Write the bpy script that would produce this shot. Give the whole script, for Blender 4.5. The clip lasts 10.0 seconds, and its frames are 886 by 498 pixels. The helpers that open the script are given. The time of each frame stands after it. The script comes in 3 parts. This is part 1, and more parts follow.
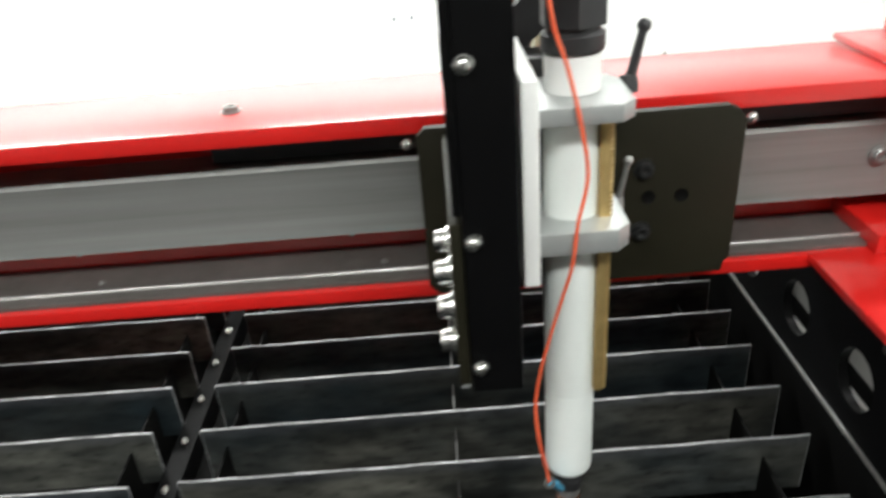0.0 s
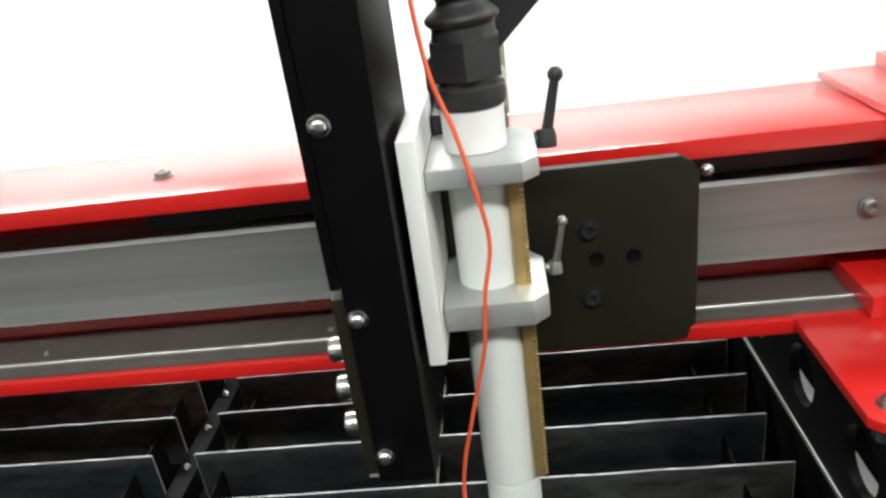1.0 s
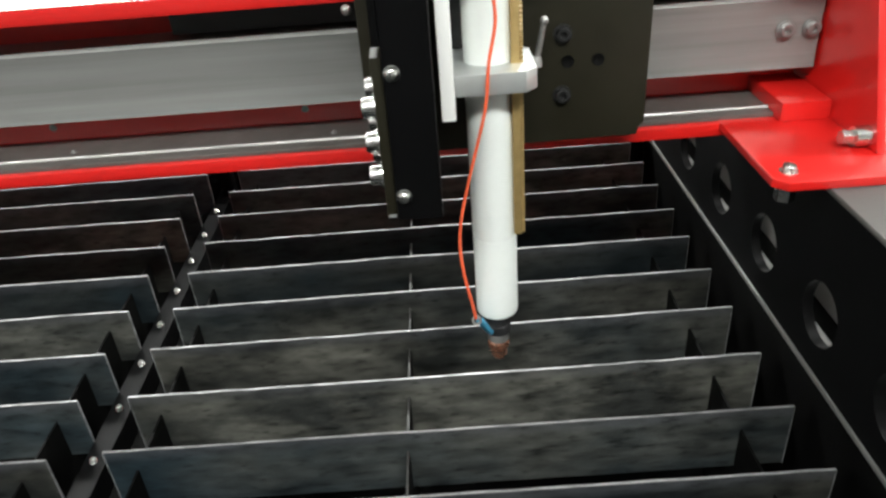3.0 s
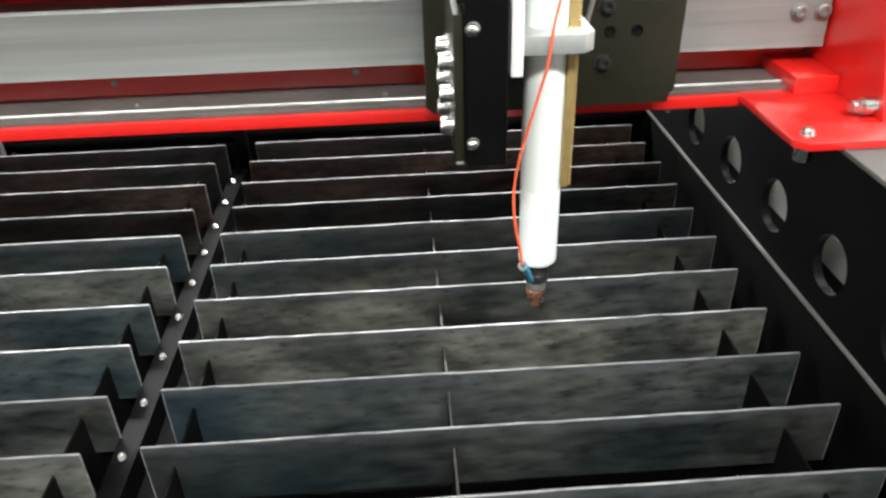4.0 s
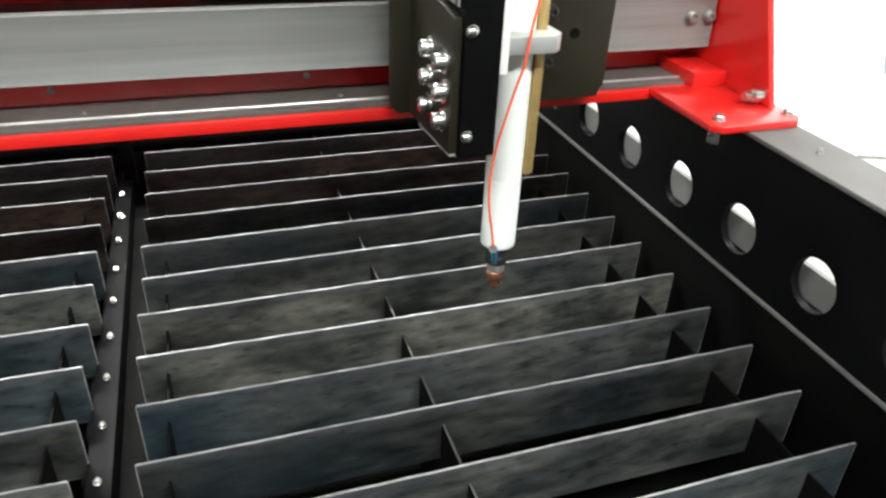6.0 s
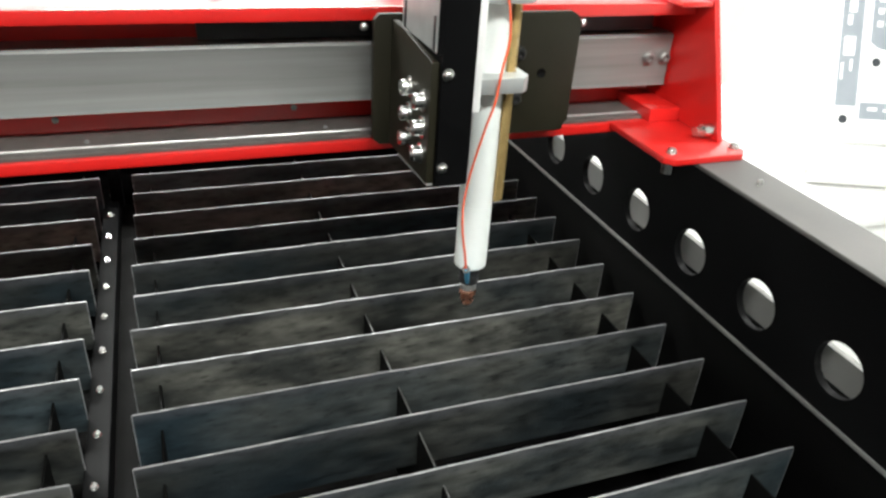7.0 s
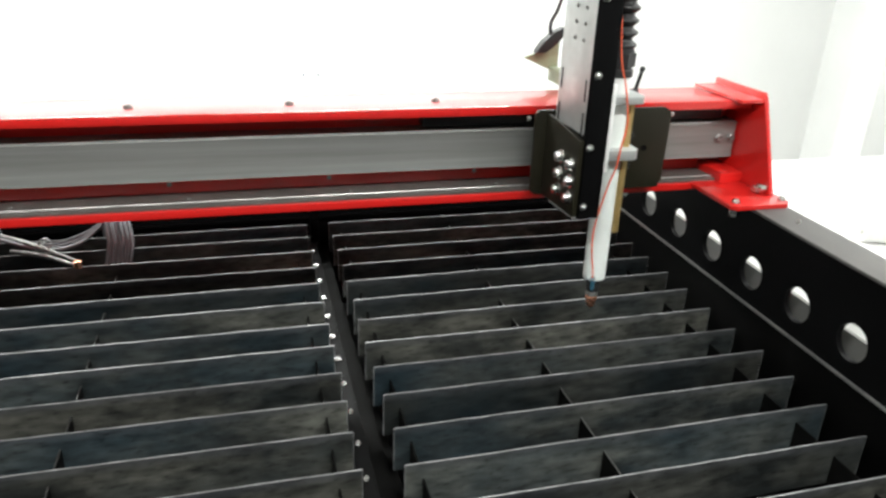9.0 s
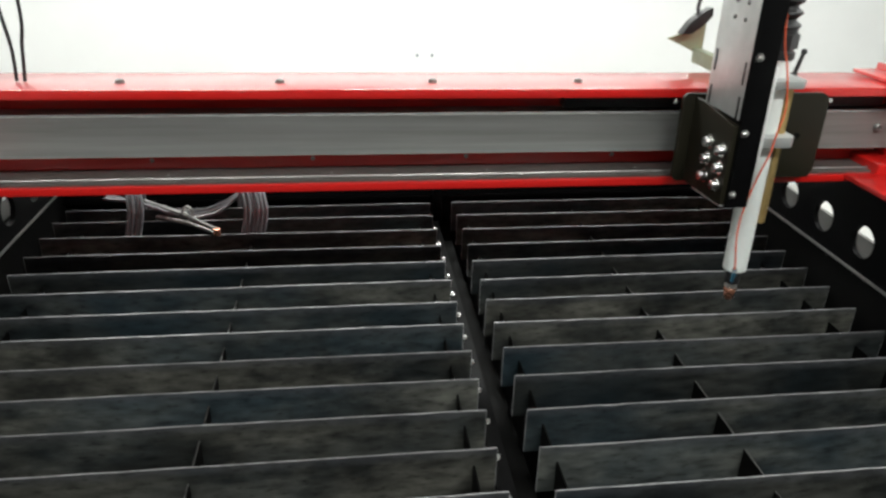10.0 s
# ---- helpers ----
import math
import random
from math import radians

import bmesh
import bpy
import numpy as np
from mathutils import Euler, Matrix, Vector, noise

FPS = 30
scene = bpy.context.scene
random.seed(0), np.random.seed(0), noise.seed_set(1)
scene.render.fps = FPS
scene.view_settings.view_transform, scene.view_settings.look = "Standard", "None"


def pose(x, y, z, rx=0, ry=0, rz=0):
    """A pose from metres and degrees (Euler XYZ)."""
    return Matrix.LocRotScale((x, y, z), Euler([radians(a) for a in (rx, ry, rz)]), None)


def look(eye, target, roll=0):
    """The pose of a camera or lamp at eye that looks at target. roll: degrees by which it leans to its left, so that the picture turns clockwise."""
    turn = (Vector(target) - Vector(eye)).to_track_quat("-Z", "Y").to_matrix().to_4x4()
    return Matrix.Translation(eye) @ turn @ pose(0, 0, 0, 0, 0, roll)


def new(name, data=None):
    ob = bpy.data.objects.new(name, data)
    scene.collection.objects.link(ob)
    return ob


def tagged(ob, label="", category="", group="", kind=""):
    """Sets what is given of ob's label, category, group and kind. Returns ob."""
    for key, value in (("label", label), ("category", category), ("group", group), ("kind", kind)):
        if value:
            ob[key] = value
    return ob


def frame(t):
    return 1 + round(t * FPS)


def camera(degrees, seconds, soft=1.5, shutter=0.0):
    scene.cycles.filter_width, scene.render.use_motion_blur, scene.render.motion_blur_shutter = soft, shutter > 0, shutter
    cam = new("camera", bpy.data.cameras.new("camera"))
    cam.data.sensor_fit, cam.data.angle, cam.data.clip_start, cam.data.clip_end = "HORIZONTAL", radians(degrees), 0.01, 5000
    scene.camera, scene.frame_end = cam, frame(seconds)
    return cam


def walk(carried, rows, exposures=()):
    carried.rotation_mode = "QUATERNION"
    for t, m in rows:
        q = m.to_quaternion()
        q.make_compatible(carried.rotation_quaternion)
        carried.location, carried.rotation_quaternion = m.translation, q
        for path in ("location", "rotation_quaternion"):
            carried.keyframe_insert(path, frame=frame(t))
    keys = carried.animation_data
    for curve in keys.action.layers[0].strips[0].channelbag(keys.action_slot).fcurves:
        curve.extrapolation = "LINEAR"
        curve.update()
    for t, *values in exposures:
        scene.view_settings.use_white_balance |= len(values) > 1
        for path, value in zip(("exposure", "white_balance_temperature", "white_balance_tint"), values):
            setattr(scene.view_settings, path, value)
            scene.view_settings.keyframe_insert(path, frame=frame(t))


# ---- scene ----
cam = camera(61.53, 10.0, soft=2.6, shutter=0.3)
PATH = [
    (0, (-0.3606, -0.7299, 0.5564), (-0.3835, 1.0271, -0.3989), -4.74),
    (0.5, (-0.2736, -0.6824, 0.5361), (-0.2445, 1.1436, -0.2792), -3.68),
    (1, (-0.2618, -0.6846, 0.5396), (-0.4585, 1.1279, -0.2827), -7.99),
    (1.5, (-0.2608, -0.7036, 0.5271), (-0.4143, 1.0981, -0.3276), -6.62),
    (2, (-0.2728, -0.7458, 0.5071), (-0.3210, 0.9804, -0.5018), -4.45),
    (2.5, (-0.2921, -0.7842, 0.5062), (-0.3199, 0.9292, -0.5251), -4.57),
    (4, (-0.3988, -0.8951, 0.4994), (-0.3220, 0.8097, -0.5436), -1.81),
    (4.5, (-0.4581, -0.9036, 0.5041), (-0.2042, 0.7881, -0.5321), -0.77),
    (5, (-0.5116, -0.9198, 0.5077), (-0.1397, 0.7567, -0.5175), 0.56),
    (5.5, (-0.5500, -0.9114, 0.5045), (-0.0538, 0.7278, -0.5284), 1.66),
    (7, (-0.5845, -0.9631, 0.5425), (0.0600, 0.6577, -0.4361), 4.01),
    (7.5, (-0.7112, -1.0503, 0.5735), (-0.0346, 0.6345, -0.2654), 3.94),
    (8, (-0.7859, -1.1309, 0.6075), (-0.1707, 0.5715, -0.2431), -0.07),
    (8.5, (-0.8223, -1.2191, 0.6457), (-0.2092, 0.4992, -0.1737), 2.91),
    (9, (-0.8223, -1.3062, 0.6455), (-0.3407, 0.4602, -0.1595), 2.14),
    (9.5, (-0.8512, -1.3604, 0.6424), (-0.5643, 0.4483, -0.1616), 0.88),
    (10, (-0.8887, -1.2916, 0.6370), (-0.6505, 0.5020, -0.2151), 1.59),
]
walk(cam, [(t, look(eye, target, roll)) for t, eye, target, roll in PATH], [(0, -0.18), (1.0, -0.25), (2.5, -0.12), (4.0, 0.7), (5.5, 0.62), (7.5, 0.2), (8.5, 0.05), (9.0, -0.05), (9.5, -0.42), (10.0, -0.55)])

# ---- world and light ----
world = bpy.data.worlds.new("world")
scene.world = world
world.use_nodes = True
world.node_tree.nodes["Background"].inputs[0].default_value = (0.9, 0.95, 1.0, 1)
world.node_tree.nodes["Background"].inputs[1].default_value = 0.1

FLOOR_Z = -0.85
CEIL_Z = 1.95
LAMPS = [(-2.0, 1.6, 66), (-0.2, 1.6, 66), (1.6, 0.2, 42), (-1.9, -1.75, 34), (0.0, -1.75, 70)]
for lx, ly, watts in LAMPS:
    light = bpy.data.lights.new("ceiling_lamp", "AREA")
    light.shape, light.size, light.size_y = "RECTANGLE", 1.5, 0.3
    light.energy, light.color = watts, (0.98, 1.0, 0.97)
    ob = new("ceiling_lamp", light)
    ob.matrix_world = pose(lx, ly, CEIL_Z - 0.06)


# ---- materials ----
def material(name, color, rough=0.5, metal=0.0, color2=None, scale=8.0, bump=0.0, bump_scale=200.0, rough2=None,
             per_object=0.0, stretch=(1, 1, 1), emit=0.0, coat=0.0, spec=0.5, detail=6.0, lo=0.35, hi=0.65):
    m = bpy.data.materials.new(name)
    m.use_nodes = True
    nt = m.node_tree
    N, L = nt.nodes, nt.links
    p = N["Principled BSDF"]
    p.inputs["Base Color"].default_value = (*color, 1)
    p.inputs["Roughness"].default_value = rough
    p.inputs["Metallic"].default_value = metal
    p.inputs["Coat Weight"].default_value = coat
    p.inputs["Coat Roughness"].default_value = 0.16
    p.inputs["Specular IOR Level"].default_value = spec
    if emit:
        p.inputs["Emission Color"].default_value = (*color, 1)
        p.inputs["Emission Strength"].default_value = emit
    tc = N.new("ShaderNodeTexCoord")
    mp = N.new("ShaderNodeMapping")
    mp.inputs["Scale"].default_value = stretch
    L.new(tc.outputs["Object"], mp.inputs["Vector"])
    vec = mp.outputs["Vector"]
    info = N.new("ShaderNodeObjectInfo")
    if per_object:
        add = N.new("ShaderNodeVectorMath")
        add.operation = "MULTIPLY_ADD"
        L.new(info.outputs["Random"], add.inputs[0])
        add.inputs[1].default_value = (37.0, 19.0, 53.0)
        L.new(vec, add.inputs[2])
        vec = add.outputs[0]
    if color2 is not None or rough2 is not None:
        n = N.new("ShaderNodeTexNoise")
        n.inputs["Scale"].default_value = scale
        n.inputs["Detail"].default_value = detail
        n.inputs["Roughness"].default_value = 0.62
        L.new(vec, n.inputs["Vector"])
        mr = N.new("ShaderNodeMapRange")
        mr.inputs[1].default_value, mr.inputs[2].default_value = lo, hi
        L.new(n.outputs["Fac"], mr.inputs[0])
        if color2 is not None:
            mix = N.new("ShaderNodeMix")
            mix.data_type = "RGBA"
            mix.inputs[6].default_value, mix.inputs[7].default_value = (*color, 1), (*color2, 1)
            L.new(mr.outputs[0], mix.inputs[0])
            L.new(mix.outputs[2], p.inputs["Base Color"])
        if rough2 is not None:
            r = N.new("ShaderNodeMapRange")
            r.inputs[3].default_value, r.inputs[4].default_value = rough, rough2
            L.new(mr.outputs[0], r.inputs[0])
            L.new(r.outputs[0], p.inputs["Roughness"])
    if bump:
        n2 = N.new("ShaderNodeTexNoise")
        n2.inputs["Scale"].default_value = bump_scale
        n2.inputs["Detail"].default_value = 3
        L.new(vec, n2.inputs["Vector"])
        bp = N.new("ShaderNodeBump")
        bp.inputs["Strength"].default_value = bump
        bp.inputs["Distance"].default_value = 0.001
        L.new(n2.outputs["Fac"], bp.inputs["Height"])
        L.new(bp.outputs[0], p.inputs["Normal"])
    return m


def slat_material():
    """Hot-rolled blade steel: mill scale in blue-grey and brown blotches, differing from slat to slat."""
    m = material("slat_steel", (0.027, 0.029, 0.027), 0.36, 0.25, (0.118, 0.118, 0.100), 8.0, 0.4, 260, 0.62, 1.0, (0.75, 1, 1.5), lo=0.40, hi=0.64, spec=0.4, detail=9.0)
    nt = m.node_tree
    N, L = nt.nodes, nt.links
    p = N["Principled BSDF"]
    old = p.inputs["Base Color"].links[0].from_socket
    info = N.new("ShaderNodeObjectInfo")
    tc = N.new("ShaderNodeTexCoord")
    n = N.new("ShaderNodeTexNoise")
    n.noise_dimensions = "4D"
    n.inputs["Scale"].default_value = 2.3
    n.inputs["Detail"].default_value = 4
    mult = N.new("ShaderNodeMath")
    mult.operation = "MULTIPLY"
    mult.inputs[1].default_value = 31.0
    L.new(info.outputs["Random"], mult.inputs[0])
    L.new(mult.outputs[0], n.inputs["W"])
    L.new(tc.outputs["Object"], n.inputs["Vector"])
    mr = N.new("ShaderNodeMapRange")
    mr.inputs[1].default_value, mr.inputs[2].default_value = 0.44, 0.66
    L.new(n.outputs["Fac"], mr.inputs[0])
    mix = N.new("ShaderNodeMix")
    mix.data_type = "RGBA"
    mix.inputs[7].default_value = (0.022, 0.036, 0.044, 1)
    hue = N.new("ShaderNodeMath")
    hue.operation = "MULTIPLY"
    hue.inputs[1].default_value = 7.31
    L.new(info.outputs["Random"], hue.inputs[0])
    frac = N.new("ShaderNodeMath")
    frac.operation = "FRACT"
    L.new(hue.outputs[0], frac.inputs[0])
    lean = N.new("ShaderNodeMapRange")
    lean.inputs[1].default_value, lean.inputs[2].default_value, lean.inputs[3].default_value, lean.inputs[4].default_value = 0.3, 0.9, -0.35, 0.45
    L.new(frac.outputs[0], lean.inputs[0])
    blued = N.new("ShaderNodeMath")
    blued.operation, blued.use_clamp = "ADD", True
    L.new(mr.outputs[0], blued.inputs[0])
    L.new(lean.outputs[0], blued.inputs[1])
    L.new(blued.outputs[0], mix.inputs[0])
    L.new(old, mix.inputs[6])
    fine = N.new("ShaderNodeTexNoise")
    fine.inputs["Scale"].default_value = 60.0
    fine.inputs["Detail"].default_value = 5
    fmap = N.new("ShaderNodeMapping")
    fmap.inputs["Scale"].default_value = (0.45, 1, 1.4)
    L.new(tc.outputs["Object"], fmap.inputs["Vector"])
    L.new(fmap.outputs["Vector"], fine.inputs["Vector"])
    fr = N.new("ShaderNodeMapRange")
    fr.inputs[1].default_value, fr.inputs[2].default_value, fr.inputs[3].default_value, fr.inputs[4].default_value = 0.30, 0.70, 0.5, 1.45
    L.new(fine.outputs["Fac"], fr.inputs[0])
    worn = N.new("ShaderNodeMix")
    worn.data_type, worn.blend_type = "RGBA", "MULTIPLY"
    worn.inputs[0].default_value = 1.0
    L.new(mix.outputs[2], worn.inputs[6])
    L.new(fr.outputs[0], worn.inputs[7])
    tone = N.new("ShaderNodeMapRange")
    tone.inputs[3].default_value, tone.inputs[4].default_value = 0.4, 1.3
    L.new(info.outputs["Random"], tone.inputs[0])
    shade = N.new("ShaderNodeMix")
    shade.data_type, shade.blend_type = "RGBA", "MULTIPLY"
    shade.inputs[0].default_value = 1.0
    L.new(worn.outputs[2], shade.inputs[6])
    L.new(tone.outputs[0], shade.inputs[7])
    # rubbed, paler band under the cut edge, broken up by a coarse noise
    sep = N.new("ShaderNodeSeparateXYZ")
    L.new(tc.outputs["Object"], sep.inputs[0])
    rub = N.new("ShaderNodeMapRange")
    rub.inputs[1].default_value, rub.inputs[2].default_value, rub.inputs[3].default_value, rub.inputs[4].default_value = -0.016, -0.004, 0.0, 0.5
    L.new(sep.outputs["Z"], rub.inputs[0])
    patch = N.new("ShaderNodeMath")
    patch.operation, patch.use_clamp = "MULTIPLY", True
    L.new(rub.outputs[0], patch.inputs[0])
    L.new(fr.outputs[0], patch.inputs[1])
    band = N.new("ShaderNodeMix")
    band.data_type = "RGBA"
    band.inputs[7].default_value = (0.075, 0.079, 0.088, 1)
    L.new(patch.outputs[0], band.inputs[0])
    L.new(shade.outputs[2], band.inputs[6])
    # small dark pits in the scale
    pit = N.new("ShaderNodeTexNoise")
    pit.inputs["Scale"].default_value = 120.0
    pit.inputs["Detail"].default_value = 2
    L.new(fmap.outputs["Vector"], pit.inputs["Vector"])
    pr = N.new("ShaderNodeMapRange")
    pr.inputs[1].default_value, pr.inputs[2].default_value, pr.inputs[3].default_value = 0.28, 0.40, 0.55
    L.new(pit.outputs["Fac"], pr.inputs[0])
    pitted = N.new("ShaderNodeMix")
    pitted.data_type, pitted.blend_type = "RGBA", "MULTIPLY"
    pitted.inputs[0].default_value = 1.0
    L.new(band.outputs[2], pitted.inputs[6])
    L.new(pr.outputs[0], pitted.inputs[7])
    L.new(pitted.outputs[2], p.inputs["Base Color"])
    return m


M_SLAT = slat_material()
M_CUT = material("cut_steel_edge", (0.40, 0.405, 0.41), 0.45, 0.5, (0.16, 0.162, 0.165), 24, rough2=0.65, per_object=1.0, stretch=(1, 3, 3))
# paler grey that paints light caught on top of the middle bars
M_LIT_EDGE = material("lit_bar_edge", (0.07, 0.07, 0.067), 0.5, 0.3, (0.025, 0.025, 0.024), 22, rough2=0.65)
M_BRIGHT = material("bright_metal_line", (0.6, 0.6, 0.58), 0.3, 0.8, (0.45, 0.45, 0.44), 20)
M_RED = material("red_powder_coat", (0.62, 0.014, 0.011), 0.30, 0, (0.56, 0.012, 0.010), 3, 0.12, 420, 0.38, spec=0.5, coat=1.0)
M_RED.node_tree.nodes["Principled BSDF"].inputs["Coat IOR"].default_value = 1.45
M_RED.node_tree.nodes["Principled BSDF"].inputs["Coat Roughness"].default_value = 0.13
M_BLACK = material("black_powder_coat", (0.0022, 0.0022, 0.0024), 0.42, 0, (0.0034, 0.0034, 0.0036), 6, 0.12, 500, 0.5, spec=0.07)
M_FRAME = material("black_painted_frame", (0.002, 0.002, 0.002), 0.6, 0, (0.004, 0.004, 0.0037), 5, 0.2, 300, 0.7, spec=0.1)
M_RAILTOP = material("grey_rail_top", (0.085, 0.082, 0.078), 0.5, 0.2, (0.115, 0.11, 0.104), 9, 0.2, 300, 0.6)
M_RAILGREY = material("rail_wall_grey", (0.34, 0.34, 0.32), 0.6, 0, (0.28, 0.28, 0.265), 6, 0.1, 200)
M_ALU = material("anodised_aluminium", (0.32, 0.323, 0.310), 0.42, 0.5, (0.22, 0.223, 0.212), 4, 0.1, 300, 0.54, stretch=(0.3, 6, 12))
M_TRACK = material("oiled_steel_track", (0.18, 0.165, 0.155), 0.36, 0.5, (0.12, 0.11, 0.10), 10, 0.1, 300, 0.55)
M_ALU_L = material("machined_aluminium", (0.50, 0.52, 0.51), 0.36, 0.6, (0.43, 0.45, 0.44), 20, 0.1, 500, 0.48)
M_TUBE = material("matt_silver_tube", (0.80, 0.84, 0.81), 0.42, 0.05, (0.74, 0.78, 0.75), 12, 0.06, 400, 0.5)
M_WHITE = material("white_plastic", (0.8, 0.8, 0.78), 0.45, 0, (0.74, 0.74, 0.72), 15, 0.05, 300)
M_OLIVE = material("blackened_steel_plate", (0.0125, 0.0115, 0.0065), 0.42, 0.0, (0.019, 0.017, 0.010), 7, 0.15, 350, 0.52, spec=0.25)
M_CHROME = material("bright_steel", (0.72, 0.72, 0.70), 0.16, 1.0, (0.6, 0.6, 0.58), 60, rough2=0.3)
M_DARKBOLT = material("black_oxide_steel", (0.03, 0.03, 0.03), 0.35, 0.6, (0.05, 0.05, 0.05), 60)
M_COPPER = material("copper", (0.93, 0.47, 0.32), 0.2, 0.95, (0.80, 0.36, 0.23), 120, rough2=0.34)
M_BRASS = material("brass_rack", (0.62, 0.45, 0.19), 0.36, 0.7, (0.5, 0.35, 0.14), 60, rough2=0.5)
M_WIRE = material("red_wire_sleeve", (0.80, 0.13, 0.05), 0.45, 0, (0.7, 0.1, 0.04), 40)
M_BLUE = material("blue_terminal_sleeve", (0.05, 0.30, 0.50), 0.35, 0, (0.08, 0.38, 0.58), 80)
M_RUBBER = material("black_rubber", (0.014, 0.014, 0.015), 0.5, 0, (0.022, 0.022, 0.023), 30, 0.1, 300)
M_WALL = material("white_wall_paint", (0.82, 0.83, 0.82), 0.8, 0, (0.79, 0.80, 0.79), 2.5, 0.1, 150)
# for the unseen south wall, darkened so that less light bounces onto the beam
M_WALL_DIM = material("dim_unseen_wall", (0.22, 0.22, 0.22), 0.8, 0, (0.18, 0.18, 0.18), 2.0, 0.1, 150)
M_CEIL = material("ceiling_paint", (0.5, 0.5, 0.49), 0.85, 0, (0.45, 0.45, 0.44), 2.0, 0.1, 150)
M_FLOOR = material("pale_floor", (0.60, 0.60, 0.57), 0.45, 0, (0.52, 0.52, 0.49), 1.8, 0.1, 90, 0.6)
M_GREYCARD = material("grey_print", (0.20, 0.225, 0.25), 0.5, 0, (0.25, 0.275, 0.30), 6)
M_INK = material("dark_print", (0.02, 0.024, 0.03), 0.5, 0, (0.03, 0.035, 0.04), 6)
M_CLEAR = material("grey_cable_sleeve", (0.13, 0.135, 0.15), 0.32, 0, (0.19, 0.195, 0.21), 20)
M_STEEL = material("dull_steel", (0.42, 0.42, 0.41), 0.4, 0.8, (0.25, 0.25, 0.24), 40, rough2=0.55)
M_SAND = material("olive_sheet", (0.30, 0.34, 0.21), 0.5, 0.0, (0.38, 0.42, 0.29), 18)
M_GLOW = material("lamp_diffuser", (1, 1, 1), 0.6, emit=6.0)


# ---- mesh helpers ----
def bm_new():
    return bmesh.new()


def box(bm, x0, x1, y0, y1, z0, z1, bevel=0.0, mat=0):
    r = bmesh.ops.create_cube(bm, size=1.0, matrix=Matrix.Translation(((x0 + x1) / 2, (y0 + y1) / 2, (z0 + z1) / 2)) @ Matrix.Diagonal((x1 - x0, y1 - y0, z1 - z0, 1)))
    vs = r["verts"]
    for f in {f for v in vs for f in v.link_faces}:
        f.material_index = mat
    if bevel:
        bmesh.ops.bevel(bm, geom=list({e for v in vs for e in v.link_edges}), offset=bevel, segments=2, profile=0.6, affect="EDGES")
    return bm


def rod(bm, p, q, r, r2=None, seg=24, caps=True):
    p, q = Vector(p), Vector(q)
    d = q - p
    rot = d.to_track_quat("Z", "Y").to_matrix().to_4x4()
    bmesh.ops.create_cone(bm, cap_ends=caps, segments=seg, radius1=r, radius2=r if r2 is None else r2, depth=d.length, matrix=Matrix.Translation((p + q) / 2) @ rot)
    return bm


def lathe(bm, profile, origin, axis=(0, 0, 1), seg=32):
    """Turns (radius, height) pairs about an axis through origin."""
    rot = Vector(axis).to_track_quat("Z", "Y").to_matrix().to_4x4()
    m = Matrix.Translation(origin) @ rot
    rings = []
    for r, h in profile:
        if r < 1e-6:
            rings.append([bm.verts.new(m @ Vector((0, 0, h)))])
        else:
            rings.append([bm.verts.new(m @ Vector((r * math.cos(2 * math.pi * i / seg), r * math.sin(2 * math.pi * i / seg), h))) for i in range(seg)])
    for a, b in zip(rings, rings[1:]):
        for i in range(seg):
            j = (i + 1) % seg
            if len(a) == 1 and len(b) == 1:
                continue
            if len(a) == 1:
                bm.faces.new((a[0], b[i], b[j]))
            elif len(b) == 1:
                bm.faces.new((a[i], a[j], b[0]))
            else:
                bm.faces.new((a[i], a[j], b[j], b[i]))
    bmesh.ops.recalc_face_normals(bm, faces=bm.faces)
    return bm


def outline(bm, pts, axis, lo, hi, bevel=0.0):
    """A flat shape given by its corners, drawn out along an axis. pts: the two other coordinates, in xyz order."""
    def at(p, h):
        v = list(p)
        v.insert("xyz".index(axis), h)
        return v
    a = [bm.verts.new(at(p, lo)) for p in pts]
    b = [bm.verts.new(at(p, hi)) for p in pts]
    fs = [bm.faces.new(a), bm.faces.new(b)]
    n = len(pts)
    for i in range(n):
        fs.append(bm.faces.new((a[i], a[(i + 1) % n], b[(i + 1) % n], b[i])))
    bmesh.ops.recalc_face_normals(bm, faces=fs)
    if bevel:
        bmesh.ops.bevel(bm, geom=list({e for f in fs for e in f.edges}), offset=bevel, segments=2, profile=0.6, affect="EDGES")
    return bm


def smooth_path(pts, n=12):
    """Points along a smooth line through pts."""
    pts = [Vector(p) for p in pts]
    ext = [2 * pts[0] - pts[1]] + pts + [2 * pts[-1] - pts[-2]]
    out = []
    for i in range(1, len(ext) - 2):
        a, b, c, d = ext[i - 1:i + 3]
        for k in range(n):
            t = k / n
            out.append(0.5 * ((2 * b) + (c - a) * t + (2 * a - 5 * b + 4 * c - d) * t * t + (3 * b - a - 3 * c + d) * t ** 3))
    out.append(pts[-1])
    return out


